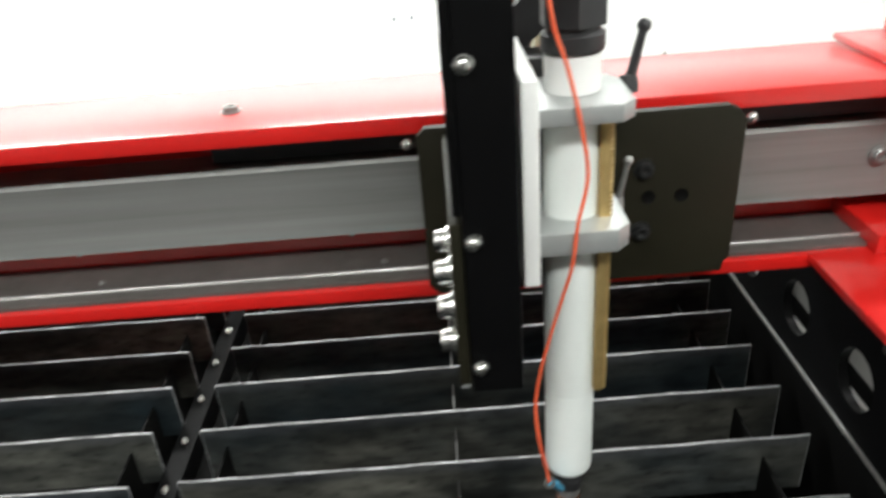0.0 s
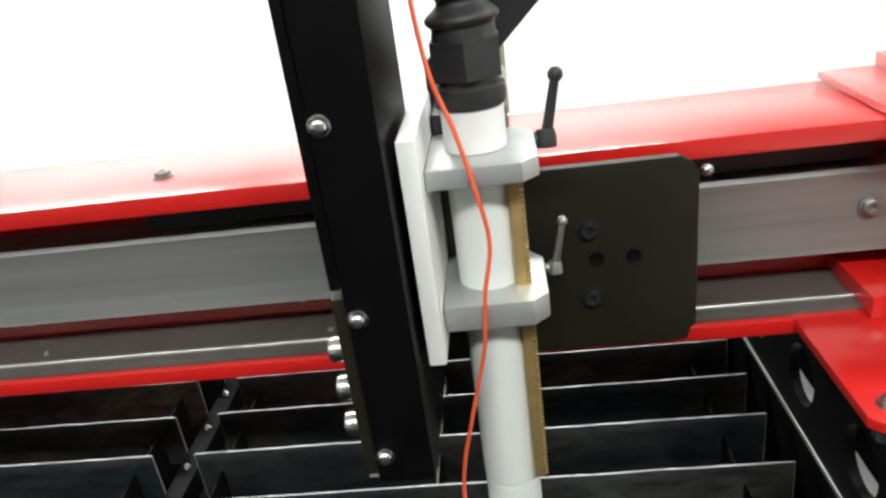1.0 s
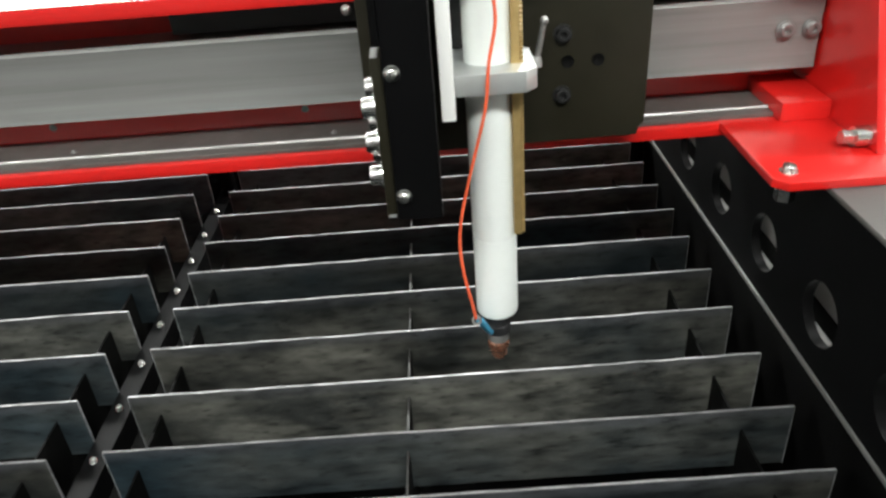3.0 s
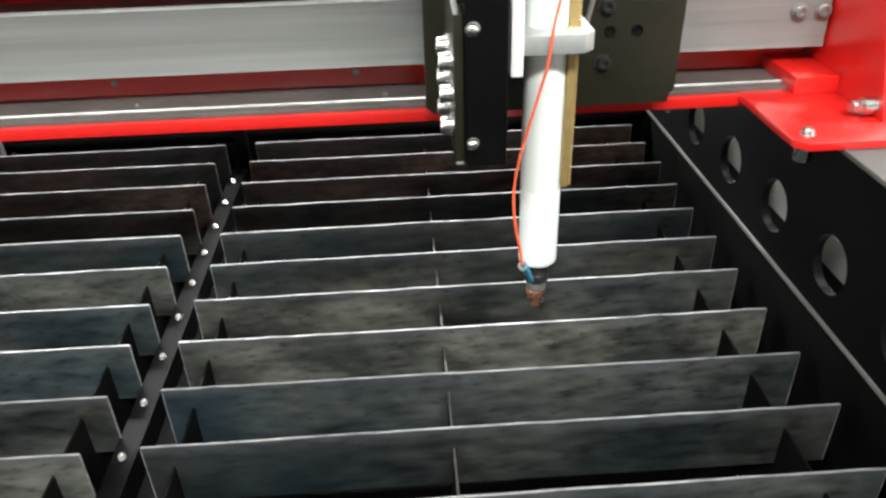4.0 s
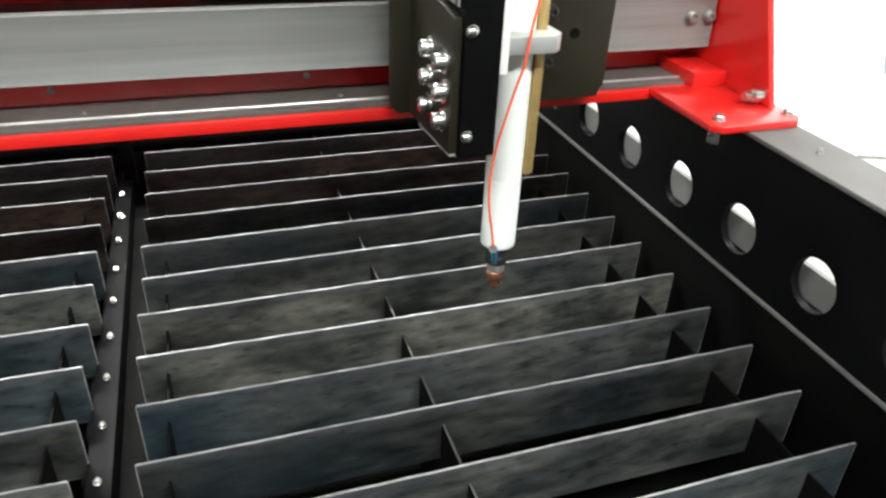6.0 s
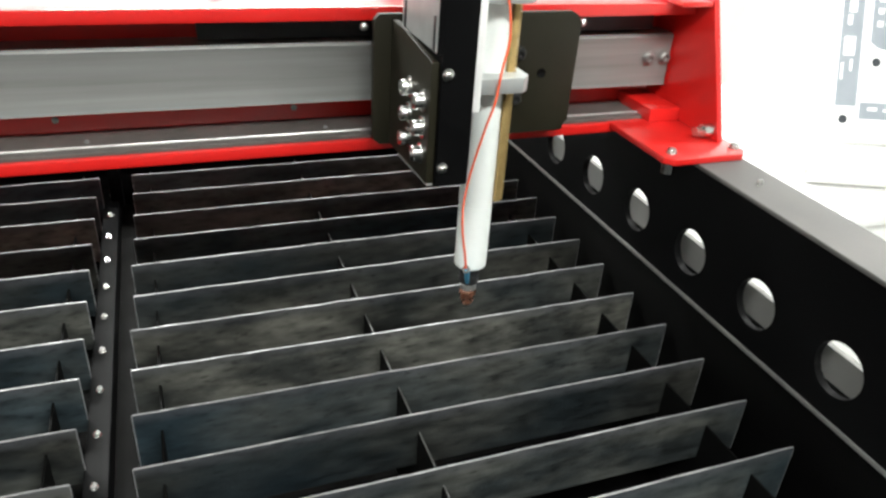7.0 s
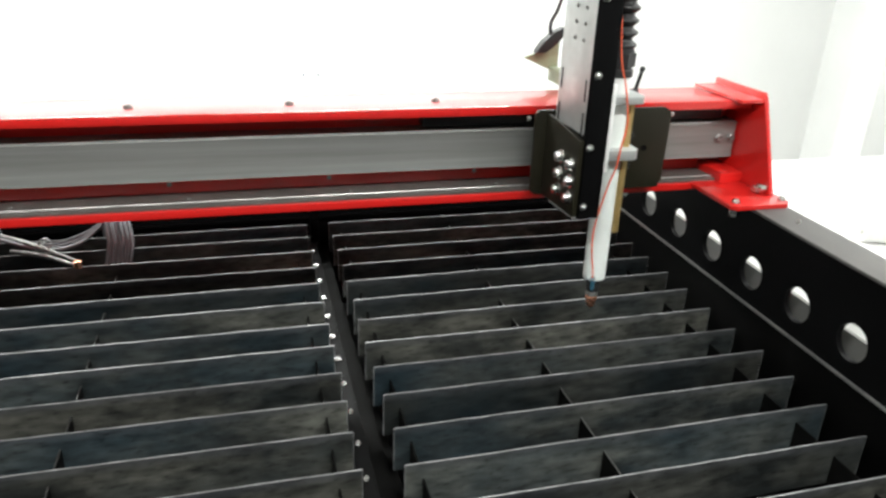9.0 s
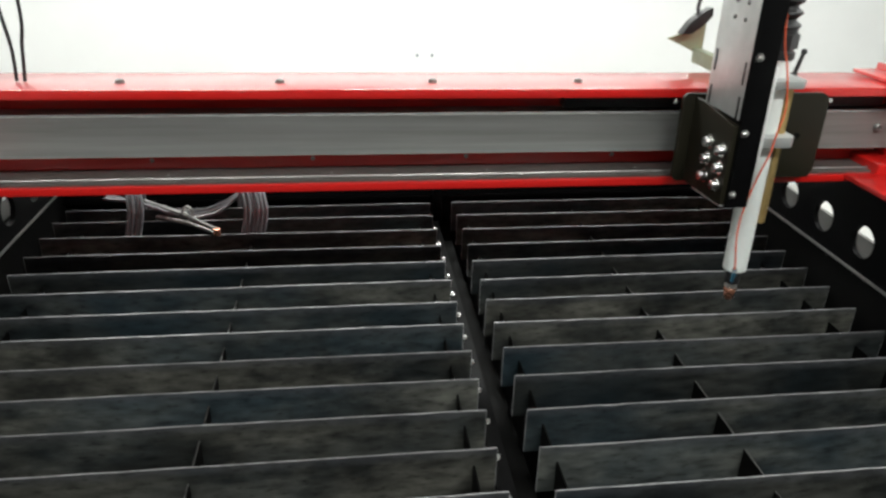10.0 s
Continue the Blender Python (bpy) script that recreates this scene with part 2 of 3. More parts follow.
def hose(bm, pts, radius, seg=10, n=12):
    """A tube along a smooth line; radius may be a function of the length run."""
    line = smooth_path(pts, n)
    run, rings = 0.0, []
    side = Vector((1, 0.01, 0.02))
    for i, p in enumerate(line):
        d = (line[min(i + 1, len(line) - 1)] - line[max(i - 1, 0)]).normalized()
        u = (side - d * side.dot(d)).normalized()
        side = u
        v = d.cross(u)
        if i:
            run += (p - line[i - 1]).length
        r = radius(run) if callable(radius) else radius
        rings.append([bm.verts.new(p + r * (math.cos(2 * math.pi * k / seg) * u + math.sin(2 * math.pi * k / seg) * v)) for k in range(seg)])
    for a, b in zip(rings, rings[1:]):
        for k in range(seg):
            bm.faces.new((a[k], a[(k + 1) % seg], b[(k + 1) % seg], b[k]))
    bm.faces.new(rings[0]), bm.faces.new(rings[-1])
    bmesh.ops.recalc_face_normals(bm, faces=bm.faces)
    return bm


def link(name, bm, mats, smooth=True):
    me = bpy.data.meshes.new(name)
    bm.to_mesh(me)
    bm.free()
    for m in mats if isinstance(mats, (list, tuple)) else [mats]:
        me.materials.append(m)
    if smooth:
        me.shade_smooth()
        me.set_sharp_from_angle(angle=radians(35))
    return new(name, me)


def part(name, bm, mats, parent, label=""):
    ob = link(name, bm, mats)
    ob.parent = parent
    if label:
        ob["label"] = label
    return ob


def thing(name, label, category, group="", at=(0, 0, 0)):
    ob = new(name)
    ob.location = at
    ob.empty_display_size = 0.05
    return tagged(ob, label, category, group)


def solid(name, bm, mats, label, category, group="", kind=""):
    return tagged(link(name, bm, mats), label, category, group, kind)


def holed(bm, u0, u1, v0, v1, holes, r, axis, lo, hi, seg=24):
    """A plate with round holes in a row along u, as real openings. u runs along y, v along z, thickness along the axis x."""
    edges = [u0] + [(a + b) / 2 for a, b in zip(holes, holes[1:])] + [u1]
    zc = r[1]
    rad = r[0]

    def V(u, v, h):
        return bm.verts.new((h, u, v))
    for (a, b), c in zip(zip(edges, edges[1:]), holes):
        for h in (lo, hi):
            ring, rim = [], []
            for k in range(seg):
                t = 2 * math.pi * (k + 0.5) / seg
                cs, sn = math.cos(t), math.sin(t)
                ring.append(V(c + rad * cs, zc + rad * sn, h))
                lim = min(((b - c) if cs > 0 else (c - a)) / max(abs(cs), 1e-6), ((v1 - zc) if sn > 0 else (zc - v0)) / max(abs(sn), 1e-6))
                rim.append(V(c + lim * cs, zc + lim * sn, h))
            for k in range(seg):
                j = (k + 1) % seg
                bm.faces.new((ring[k], ring[j], rim[j], rim[k]))
            for su, sv in ((b, v1), (a, v1), (a, v0), (b, v0)):
                near = sorted(rim, key=lambda w: (w.co.y - su) ** 2 + (w.co.z - sv) ** 2)[:2]
                if abs(near[0].co.y - near[1].co.y) > 1e-7 and abs(near[0].co.z - near[1].co.z) > 1e-7:
                    bm.faces.new((near[0], near[1], V(su, sv, h)))
            if h == lo:
                first = ring
            else:
                for k in range(seg):
                    j = (k + 1) % seg
                    bm.faces.new((first[k], first[j], ring[j], ring[k]))
    for u in (u0, u1):
        bm.faces.new([V(u, v0, lo), V(u, v1, lo), V(u, v1, hi), V(u, v0, hi)])
    for v in (v0, v1):
        bm.faces.new([V(u0, v, lo), V(u1, v, lo), V(u1, v, hi), V(u0, v, hi)])
    bmesh.ops.remove_doubles(bm, verts=bm.verts, dist=1e-6)
    bmesh.ops.recalc_face_normals(bm, faces=bm.faces)
    return bm


def bolt_mesh(name, r, h, mat, socket=True):
    """A cap screw head standing on its origin, pointing to -y."""
    bm = bm_new()
    if socket:
        prof = [(r * 1.35, 0), (r * 1.35, h * 0.18), (r, h * 0.2), (r, h * 0.85), (r * 0.88, h), (r * 0.5, h), (r * 0.45, h * 0.5), (0, h * 0.5)]
    else:
        prof = [(r * 1.25, 0), (r * 1.25, h * 0.15), (r * 1.05, h * 0.2), (r * 0.98, h * 0.5), (r * 0.8, h * 0.78), (r * 0.5, h * 0.94), (0, h)]
    lathe(bm, prof, (0, 0, 0), (0, -1, 0), 16)
    me = bpy.data.meshes.new(name)
    bm.to_mesh(me)
    bm.free()
    me.materials.append(mat)
    me.shade_smooth()
    me.set_sharp_from_angle(angle=radians(40))
    return me


def place(me, name, parent, at, face=(0, -1, 0)):
    """A piece on shared mesh data, its -y side turned to face."""
    ob = new(name, me)
    ob.parent = parent
    ob.matrix_local = Matrix.Translation(at) @ Vector(face).to_track_quat("-Y", "Z").to_matrix().to_4x4()
    return ob


# ---- the room ----
RX0, RX1, RY0, RY1 = -4.2, 2.6, -7.0, 2.6
solid("floor", box(bm_new(), RX0 - 0.1, RX1 + 0.1, RY0 - 0.1, RY1 + 0.1, FLOOR_Z - 0.1, FLOOR_Z), M_FLOOR, "pale smooth workshop floor", "floor", kind="structure")
solid("ceiling", box(bm_new(), RX0 - 0.1, RX1 + 0.1, RY0 - 0.1, RY1 + 0.1, CEIL_Z, CEIL_Z + 0.1), M_CEIL, "plain pale ceiling", "ceiling", kind="structure")
for nm, dims in (("wall_north", (RX0, RX1, RY1, RY1 + 0.1)), ("wall_south", (RX0, RX1, RY0 - 0.1, RY0)),
                 ("wall_east", (RX1, RX1 + 0.1, RY0, RY1)), ("wall_west", (RX0 - 0.1, RX0, RY0, RY1))):
    solid(nm, box(bm_new(), *dims, FLOOR_Z, CEIL_Z), M_WALL_DIM if nm == "wall_south" else M_WALL, "unseen wall, kept grey to cut bounced light" if nm == "wall_south" else "plain white painted wall", "wall", kind="structure")
for lx, ly, watts in LAMPS:
    lamp = thing("ceiling_light", "long white ceiling light with a glowing diffuser", "ceiling light", "ceiling lights", (lx, ly, CEIL_Z))
    part("housing", box(bm_new(), -0.8, 0.8, -0.17, 0.17, -0.03, -0.001, 0.004), M_WHITE, lamp)
    part("diffuser", box(bm_new(), -0.76, 0.76, -0.15, 0.15, -0.045, -0.031, 0.003), M_GLOW, lamp, "glowing white diffuser")

# ---- the cutting bed ----
PITCH, SLAT_H, SLAT_T = 0.0776, 0.074, 0.0018
HALF_R = (-0.658, -0.009)
HALF_L = (-1.513, -0.713)
SLAT_Y = -0.009
REAR_Y = 0.375
N_BACK, N_FRONT = 4, 17
BED_FRONT = -(N_FRONT + 0.6) * PITCH
bed = thing("cutting_bed", "black steel bed tray that carries the slats", "machine bed")


def strip(name, x0, x1, y0, y1, z0, z1, mat, parent, label="", bevel=0.001):
    return part(name, box(bm_new(), x0, x1, y0, y1, z0, z1, bevel), mat, parent, label)


strip("tray_floor", -1.55, 0.05, BED_FRONT, REAR_Y, -0.26, -0.25, M_FRAME, bed)
strip("rear_wall", -1.55, 0.05, REAR_Y, REAR_Y + 0.04, -0.26, 0.06, M_BLACK, bed)
strip("rear_lip", -1.55, 0.05, REAR_Y - 0.012, REAR_Y - 0.0005, 0.02, 0.028, M_BLACK, bed)
strip("rear_lip", -1.55, 0.05, REAR_Y - 0.02, REAR_Y - 0.0005, -0.01, -0.002, M_BLACK, bed)
strip("front_wall", -1.55, 0.05, BED_FRONT - 0.04, BED_FRONT, -0.26, 0.02, M_BLACK, bed)
strip("side_wall", 0.034, 0.05, BED_FRONT, REAR_Y, -0.25, 0.06, M_FRAME, bed)
strip("side_wall", -1.55, -1.536, BED_FRONT, REAR_Y, -0.25, 0.06, M_FRAME, bed)
strip("centre_beam", -0.712, -0.688, BED_FRONT, REAR_Y, -0.11, -0.057, M_BLACK, bed, "black centre bar with bright screws")
strip("centre_ledge", -0.6875, -0.659, BED_FRONT, REAR_Y, -0.13, -0.088, M_FRAME, bed, "dark grey ledge beside the centre bar")
strip("centre_web", -0.692, -0.68, BED_FRONT, REAR_Y, -0.25, -0.11, M_BLACK, bed)
strip("centre_post", -0.70, -0.68, REAR_Y - 0.05, REAR_Y - 0.03, -0.07, 0.035, M_BLACK, bed)
for bx in (-0.632, -0.372, -0.055, -1.458, -1.10, -0.742):
    bar = strip("support_bar", bx - 0.0013, bx + 0.0013, BED_FRONT, REAR_Y, -0.15, -0.026, M_FRAME, bed)
    if bx in (-0.372, -1.10):
        # only the middle bars get this strip, painted as a lit edge
        strip("bar_edge", bx - 0.0011, bx + 0.0011, BED_FRONT + 0.001, REAR_Y - 0.001, -0.0259, -0.0249, M_LIT_EDGE, bar, "grey top edge, its lit look put into the colour", 0)
screw = bolt_mesh("bed_screw", 0.0030, 0.005, M_CHROME)
for k in range(-N_FRONT, N_BACK + 1):
    place(screw, "screw", bed, (-0.701, SLAT_Y + (k + 0.6) * PITCH, -0.0565), (0.1, -0.25, 1))


base = thing("machine_base", "black steel base cabinet under the bed", "machine base")
strip("front_panel", -1.55, 0.05, BED_FRONT - 0.04, BED_FRONT - 0.02, FLOOR_Z + 0.06, -0.262, M_BLACK, base)
strip("rear_panel", -1.55, 0.05, REAR_Y + 0.02, REAR_Y + 0.04, FLOOR_Z + 0.06, -0.262, M_BLACK, base)
strip("side_panel", 0.03, 0.05, BED_FRONT - 0.019, REAR_Y + 0.019, FLOOR_Z + 0.06, -0.262, M_BLACK, base)
strip("side_panel", -1.55, -1.53, BED_FRONT - 0.019, REAR_Y + 0.019, FLOOR_Z + 0.06, -0.262, M_BLACK, base)
for fx in (-1.50, 0.0):
    for fy in (BED_FRONT + 0.02, REAR_Y - 0.03):
        part("foot", lathe(bm_new(), [(0, FLOOR_Z), (0.035, FLOOR_Z), (0.035, FLOOR_Z + 0.015), (0.012, FLOOR_Z + 0.02), (0.012, FLOOR_Z + 0.1), (0, FLOOR_Z + 0.1)], (fx, fy, 0), seg=20), M_DARKBOLT, base)


def slat(x0, x1, seed):
    """One blade: a thin upright strip, and the bright, slightly nicked cut edge along its top and ends."""
    rng = random.Random(seed)
    body, edge = bm_new(), bm_new()
    n = 26
    cols, tops = [], []
    h = SLAT_T / 2
    for i in range(n + 1):
        x = x0 + (x1 - x0) * i / n
        w = 0.0012 * math.sin(3.1 * i / n + seed) + rng.uniform(-0.0002, 0.0002)
        dz = rng.uniform(-0.0006, 0.0003)
        cols.append([body.verts.new((x, w + sy * h, z)) for sy, z in ((-1, -SLAT_H), (-1, dz - 0.0011), (1, dz - 0.0011), (1, -SLAT_H))])
        tops.append([edge.verts.new((x, w + sy * (h + 0.0002), z)) for sy, z in ((-1, dz - 0.001), (-1, dz), (1, dz), (1, dz - 0.001))])
    for bm, rows in ((body, cols), (edge, tops)):
        for a, b in zip(rows, rows[1:]):
            for k in range(4):
                bm.faces.new((a[k], b[k], b[(k + 1) % 4], a[(k + 1) % 4]))
        bm.faces.new(rows[0]), bm.faces.new(rows[-1])
    for x, sg in ((x0, -1), (x1, 1)):
        box(edge, min(x, x + sg * 0.0008), max(x, x + sg * 0.0008), cols[0][0].co.y if sg < 0 else cols[-1][0].co.y, cols[0][2].co.y if sg < 0 else cols[-1][2].co.y, -SLAT_H, -0.0015)
    for bm in (body, edge):
        bmesh.ops.recalc_face_normals(bm, faces=bm.faces)
    return body, edge


for half, tag in ((HALF_R, 1), (HALF_L, 2)):
    for k in range(-N_FRONT, N_BACK + 1):
        body, edge = slat(half[0], half[1], 100 * tag + k)
        ob = link("bed_slat", body, M_SLAT, smooth=False)
        part("cut_edge", edge, M_CUT, ob, "bright cut steel edge")
        ob.location = (random.uniform(-0.002, 0.002), SLAT_Y + k * PITCH + random.uniform(-0.0015, 0.0015), random.uniform(-0.001, 0.001))
        ob.rotation_euler = (radians(random.uniform(-1.2, 1.2)), 0, radians(random.uniform(-0.1, 0.1)))
        tagged(ob, "thin upright dark steel bed slat with a bright cut edge", "bed slat", "slats of the cutting bed")

# ---- the side rails of the machine frame ----
HOLE_P = 0.1164
HOLES = sorted(0.0098 - (k - 2) * HOLE_P for k in range(-1, 18))


def side_rail(at, sign):
    """A hollow black side rail with round holes along its inner plate; sign 1 has its outside towards +x."""
    rail = thing("side_rail", "black perforated side rail with a grey top", "machine rail", "side rails", at)
    y0, y1 = BED_FRONT - 0.04, 0.42
    holes = [h for h in HOLES if y0 + 0.05 < h < y1 - 0.05]
    a, b = sorted((0.0, 0.009 * sign))
    part("inner_plate", holed(bm_new(), y0, y1, 0.066, 0.221, holes, (0.0285, 0.1195), "x", a, b), M_BLACK, rail)
    a, b = sorted((-0.003 * sign, 0.064 * sign))
    part("top_plate", box(bm_new(), a, b, y0, y1, 0.2212, 0.2265, 0.0015), M_RAILTOP, rail, "grey top face")
    a, b = sorted((-0.001 * sign, 0.034 * sign))
    # thin bright line along the foot of the inner plate
    part("lower_strip", box(bm_new(), a, b, y0, y1, 0.0605, 0.0655, 0.0005), M_BRIGHT, rail, "thin bright strip under the inner plate")
    a, b = sorted((0.0555 * sign, 0.0635 * sign))
    part("outer_wall", box(bm_new(), a, b, y0, y1, -0.10, 0.096, 0.001), M_RAILGREY, rail, "grey outer wall")
    for i in range(7):
        place(screw, "screw", rail, (0.03 * sign, y0 + 0.15 + 0.29 * i, 0.2265), (0, 0, 1))
    return rail


side_rail((-0.018, 0, 0), 1)
side_rail((-1.493, 0, 0), -1)

# ---- the gantry ----
gantry = thing("gantry", "red gantry beam with a grey aluminium guide", "gantry")
GX0 = -1.535
FRONT_Y, WEB_Y, BACK_Y = -0.195, -0.126, -0.078
part("beam", outline(bm_new(), [(FRONT_Y, 0.380), (FRONT_Y, 0.3655), (FRONT_Y + 0.006, 0.3655), (FRONT_Y + 0.006, 0.3735), (WEB_Y, 0.3735),
                                (WEB_Y, 0.2335), (FRONT_Y, 0.2335), (FRONT_Y, 0.221), (BACK_Y, 0.221), (BACK_Y, 0.380)], "x", GX0, 0.03, 0.0022), M_RED, gantry)
part("guide", outline(bm_new(), [(-0.165, 0.270), (-0.1632, 0.280), (-0.1632, 0.318), (-0.165, 0.333), (-0.1625, 0.336), (WEB_Y - 0.001, 0.336), (WEB_Y - 0.001, 0.270)],
                               "x", GX0 + 0.005, 0.028), M_ALU, gantry, "grey anodised aluminium guide")
part("lower_track", box(bm_new(), GX0 + 0.005, -0.01, -0.190, WEB_Y - 0.001, 0.2336, 0.2385, 0.001), M_TRACK, gantry, "grey steel track strip")
# rod added to stand in for the line of reflected light on the track
part("lower_track_glint", rod(bm_new(), (GX0 + 0.005, -0.1762, 0.2390), (-0.01, -0.1762, 0.2390), 0.0018, seg=20), M_BRIGHT, gantry)
# black strip in the upper recess, from x -0.55 to the right end
part("upper_dark_strip", box(bm_new(), -0.55, 0.0, -0.156, WEB_Y - 0.001, 0.340, 0.372, 0.001), M_RUBBER, gantry)
top_screw = bolt_mesh("top_screw", 0.0062, 0.005, M_STEEL)
for i in range(-2, 4):
    place(top_screw, "screw", gantry, (-0.992 + 0.2317 * i, -0.148, 0.380), (0, 0, 1))
small_screw = bolt_mesh("small_screw", 0.0026, 0.002, M_STEEL)
for i in range(6):
    place(small_screw, "screw", gantry, (-1.42 + 0.25 * i, -0.16, 0.2385), (0, 0, 1))
    place(small_screw, "screw", gantry, (-1.45 + 0.25 * i, WEB_Y, 0.252), (0, -1, 0))
beam_bolt = bolt_mesh("beam_bolt", 0.0055, 0.0055, M_CHROME)
tiny_bolt = bolt_mesh("tiny_bolt", 0.0036, 0.004, M_CHROME, False)


def end_bracket(cx, sign):
    """Red end bracket: foot plate, tapered upright, cap and end web; sign 1 stands at the +x end."""
    def X(a, b):
        return sorted((cx + sign * a, cx + sign * b))
    br = new("end_bracket")
    br.parent = gantry
    br["label"] = "red welded end bracket bolted to the rail"
    a, b = X(-0.064, 0.05)
    foot = [(a, -0.312), (a + 0.01, -0.322), (b - 0.01, -0.322), (b, -0.312), (b, -0.075), (a, -0.075)]
    part("foot", outline(bm_new(), foot, "z", 0.2268, 0.2345, 0.0012), M_RED, br)
    a, b = X(0.031, 0.039)
    part("upright", outline(bm_new(), [(-0.285, 0.2346), (-0.222, 0.388), (-0.215, 0.397), (-0.075, 0.397), (-0.075, 0.2346)], "x", a, b, 0.0012), M_RED, br)
    a, b = X(-0.012, 0.0305)
    part("cap", box(bm_new(), a, b, -0.222, -0.075, 0.3805, 0.3865, 0.0012), M_RED, br)
    a, b = X(-0.014, 0.0305)
    part("lower_shelf", box(bm_new(), a, b, -0.205, -0.12, 0.2346, 0.252, 0.0012), M_RED, br)
    for bx, by, bz, f in ((-0.047, -0.302, 0.2346, (0, 0, 1)), (0.041, -0.303, 0.2346, (0, 0, 1))):
        place(beam_bolt, "bolt", br, (cx + sign * bx, by, bz), f)
    part("clamp_bolt", rod(rod(bm_new(), (cx + sign * 0.018, -0.268, 0.2445), (cx + sign * 0.0305, -0.268, 0.2445), 0.0085, seg=16), (cx + sign * 0.008, -0.268, 0.2445), (cx + sign * 0.018, -0.268, 0.2445), 0.006, seg=6), M_CHROME, br)
    part("clamp_nut", rod(bm_new(), (cx + sign * -0.047, -0.302, 0.2268), (cx + sign * -0.047, -0.302, 0.21), 0.008, seg=6), M_CHROME, br)
    for bx in (-0.004, 0.02):
        place(top_screw, "bolt", br, (cx + sign * bx, -0.165, 0.306), (0, -1, 0))
    return br


end_bracket(0.0, 1)
end_bracket(-1.505, -1)

# ---- the laser head ----
head = thing("laser_head", "laser cutting head with a silver tube on a dark carriage", "laser head", at=(-0.11, 0, 0))
PY = -0.2166
plate_pts = [(-0.270, 0.243), (-0.262, 0.236), (-0.058, 0.238), (-0.036, 0.238), (-0.034, 0.247), (-0.030, 0.250), (-0.029, 0.364), (-0.034, 0.373), (-0.042, 0.377), (-0.264, 0.377), (-0.270, 0.371)]
part("carriage_plate", outline(bm_new(), plate_pts, "y", PY, PY + 0.008, 0.0012), M_OLIVE, head, "blackened steel carriage plate")
part("carriage_flange", outline(bm_new(), [(PY - 0.0005, 0.238), (-0.345, 0.2445), (-0.345, 0.362), (-0.255, 0.372), (PY - 0.0005, 0.372)], "x", -0.2515, -0.244, 0.001), M_OLIVE, head, "blackened steel side flange with six bolts")
part("flange_edge", outline(bm_new(), [(-0.25, 0.238), (-0.345, 0.2445), (-0.345, 0.2425), (-0.25, 0.236)], "x", -0.2505, -0.245), M_ALU_L, head)
part("column_cover", box(bm_new(), -0.2435, -0.2105, -0.350, -0.242, 0.242, 0.78, 0.0018), M_BLACK, head, "black sheet metal column cover")
part("cover_lip", box(bm_new(), -0.2488, -0.2435, -0.3512, -0.3486, 0.3705, 0.78, 0.0004), M_BLACK, head)
side = part("column_side_plate", box(bm_new(), -0.248, -0.244, -0.348, -0.2415, 0.3705, 0.78, 0.0008), M_ALU_L, head, "bare aluminium side plate with slots")
for sy, sz in ((-0.2515, 0.384), (-0.2515, 0.436), (-0.338, 0.386), (-0.338, 0.433)):
    part("slot", box(bm_new(), -0.2487, -0.2481, sy - 0.0028, sy + 0.0028, sz - 0.0155, sz + 0.0155, 0.0002), M_DARKBOLT, side)
for i in range(6):
    place(small_screw, "screw", side, (-0.2481, -0.285 - 0.03 * (i % 2), 0.50 + 0.022 * (i // 2)), (-1, 0, 0))
hexbolt = bolt_mesh("hex_bolt", 0.0078, 0.0105, M_CHROME)
for by, dz in ((-0.288, 0.0), (-0.328, -0.001)):
    for bz in (0.271, 0.297, 0.323):
        place(hexbolt, "bolt", head, (-0.2515, by, bz + dz), (-1, 0, 0))
cover_bolt = bolt_mesh("cover_bolt", 0.0046, 0.005, M_CHROME, False)
for bz in (0.2618, 0.3523, 0.4563, 0.56, 0.665):
    place(cover_bolt, "bolt", head, (-0.2375, -0.350, bz))
socket = bolt_mesh("socket_bolt", 0.006, 0.006, M_DARKBOLT)
for bz in (0.3323, 0.2803):
    place(socket, "bolt", head, (-0.1025, PY, bz))
for hx_ in (-0.098, -0.0726):
    part("hole", lathe(bm_new(), [(0, 0.0004), (0.0044, 0.0004), (0.0052, 0.0009), (0.0056, 0)], (hx_, PY, 0.3085), (0, -1, 0), 20), M_FRAME, head)
place(tiny_bolt, "bolt", head, (-0.022, -0.206, 0.362))
place(tiny_bolt, "bolt", head, (-0.278, -0.206, 0.362))

# mounting plate and clamp arms
part("mount_plate", box(bm_new(), -0.2065, -0.1965, -0.334, -0.226, 0.309, 0.440, 0.0015), M_WHITE, head, "white mounting plate")
AX, AY = -0.169, -0.2823
TUBE_R = 0.0186


def arm(z0, z1):
    pts = [(-0.196, -0.318), (-0.145, -0.318), (-0.136, -0.309), (-0.136, -0.262), (-0.145, -0.25), (-0.196, -0.25)]
    return outline(bm_new(), pts, "z", z0, z1, 0.0012)


part("clamp_arm", arm(0.3205, 0.3365), M_ALU_L, head, "machined aluminium clamp arm")
part("clamp_arm", arm(0.4065, 0.4180), M_ALU_L, head, "machined aluminium clamp arm")
part("back_bracket", box(bm_new(), -0.1955, -0.150, -0.249, -0.2175, 0.30, 0.43, 0.0015), M_DARKBOLT, head)
part("tube", lathe(bm_new(), [(0, 0.107), (0.012, 0.107), (0.0168, 0.1073), (0.0180, 0.1085), (0.0184, 0.1105), (0.0184, 0.118), (0.0184, 0.185), (0.0184, 0.187), (0.0182, 0.1874), (0.0184, 0.1878), (TUBE_R, 0.1885), (TUBE_R, 0.190), (TUBE_R, 0.194), (TUBE_R, 0.406), (0, 0.406)], (AX, AY, 0), seg=48), M_TUBE, head, "matt silver focusing tube")
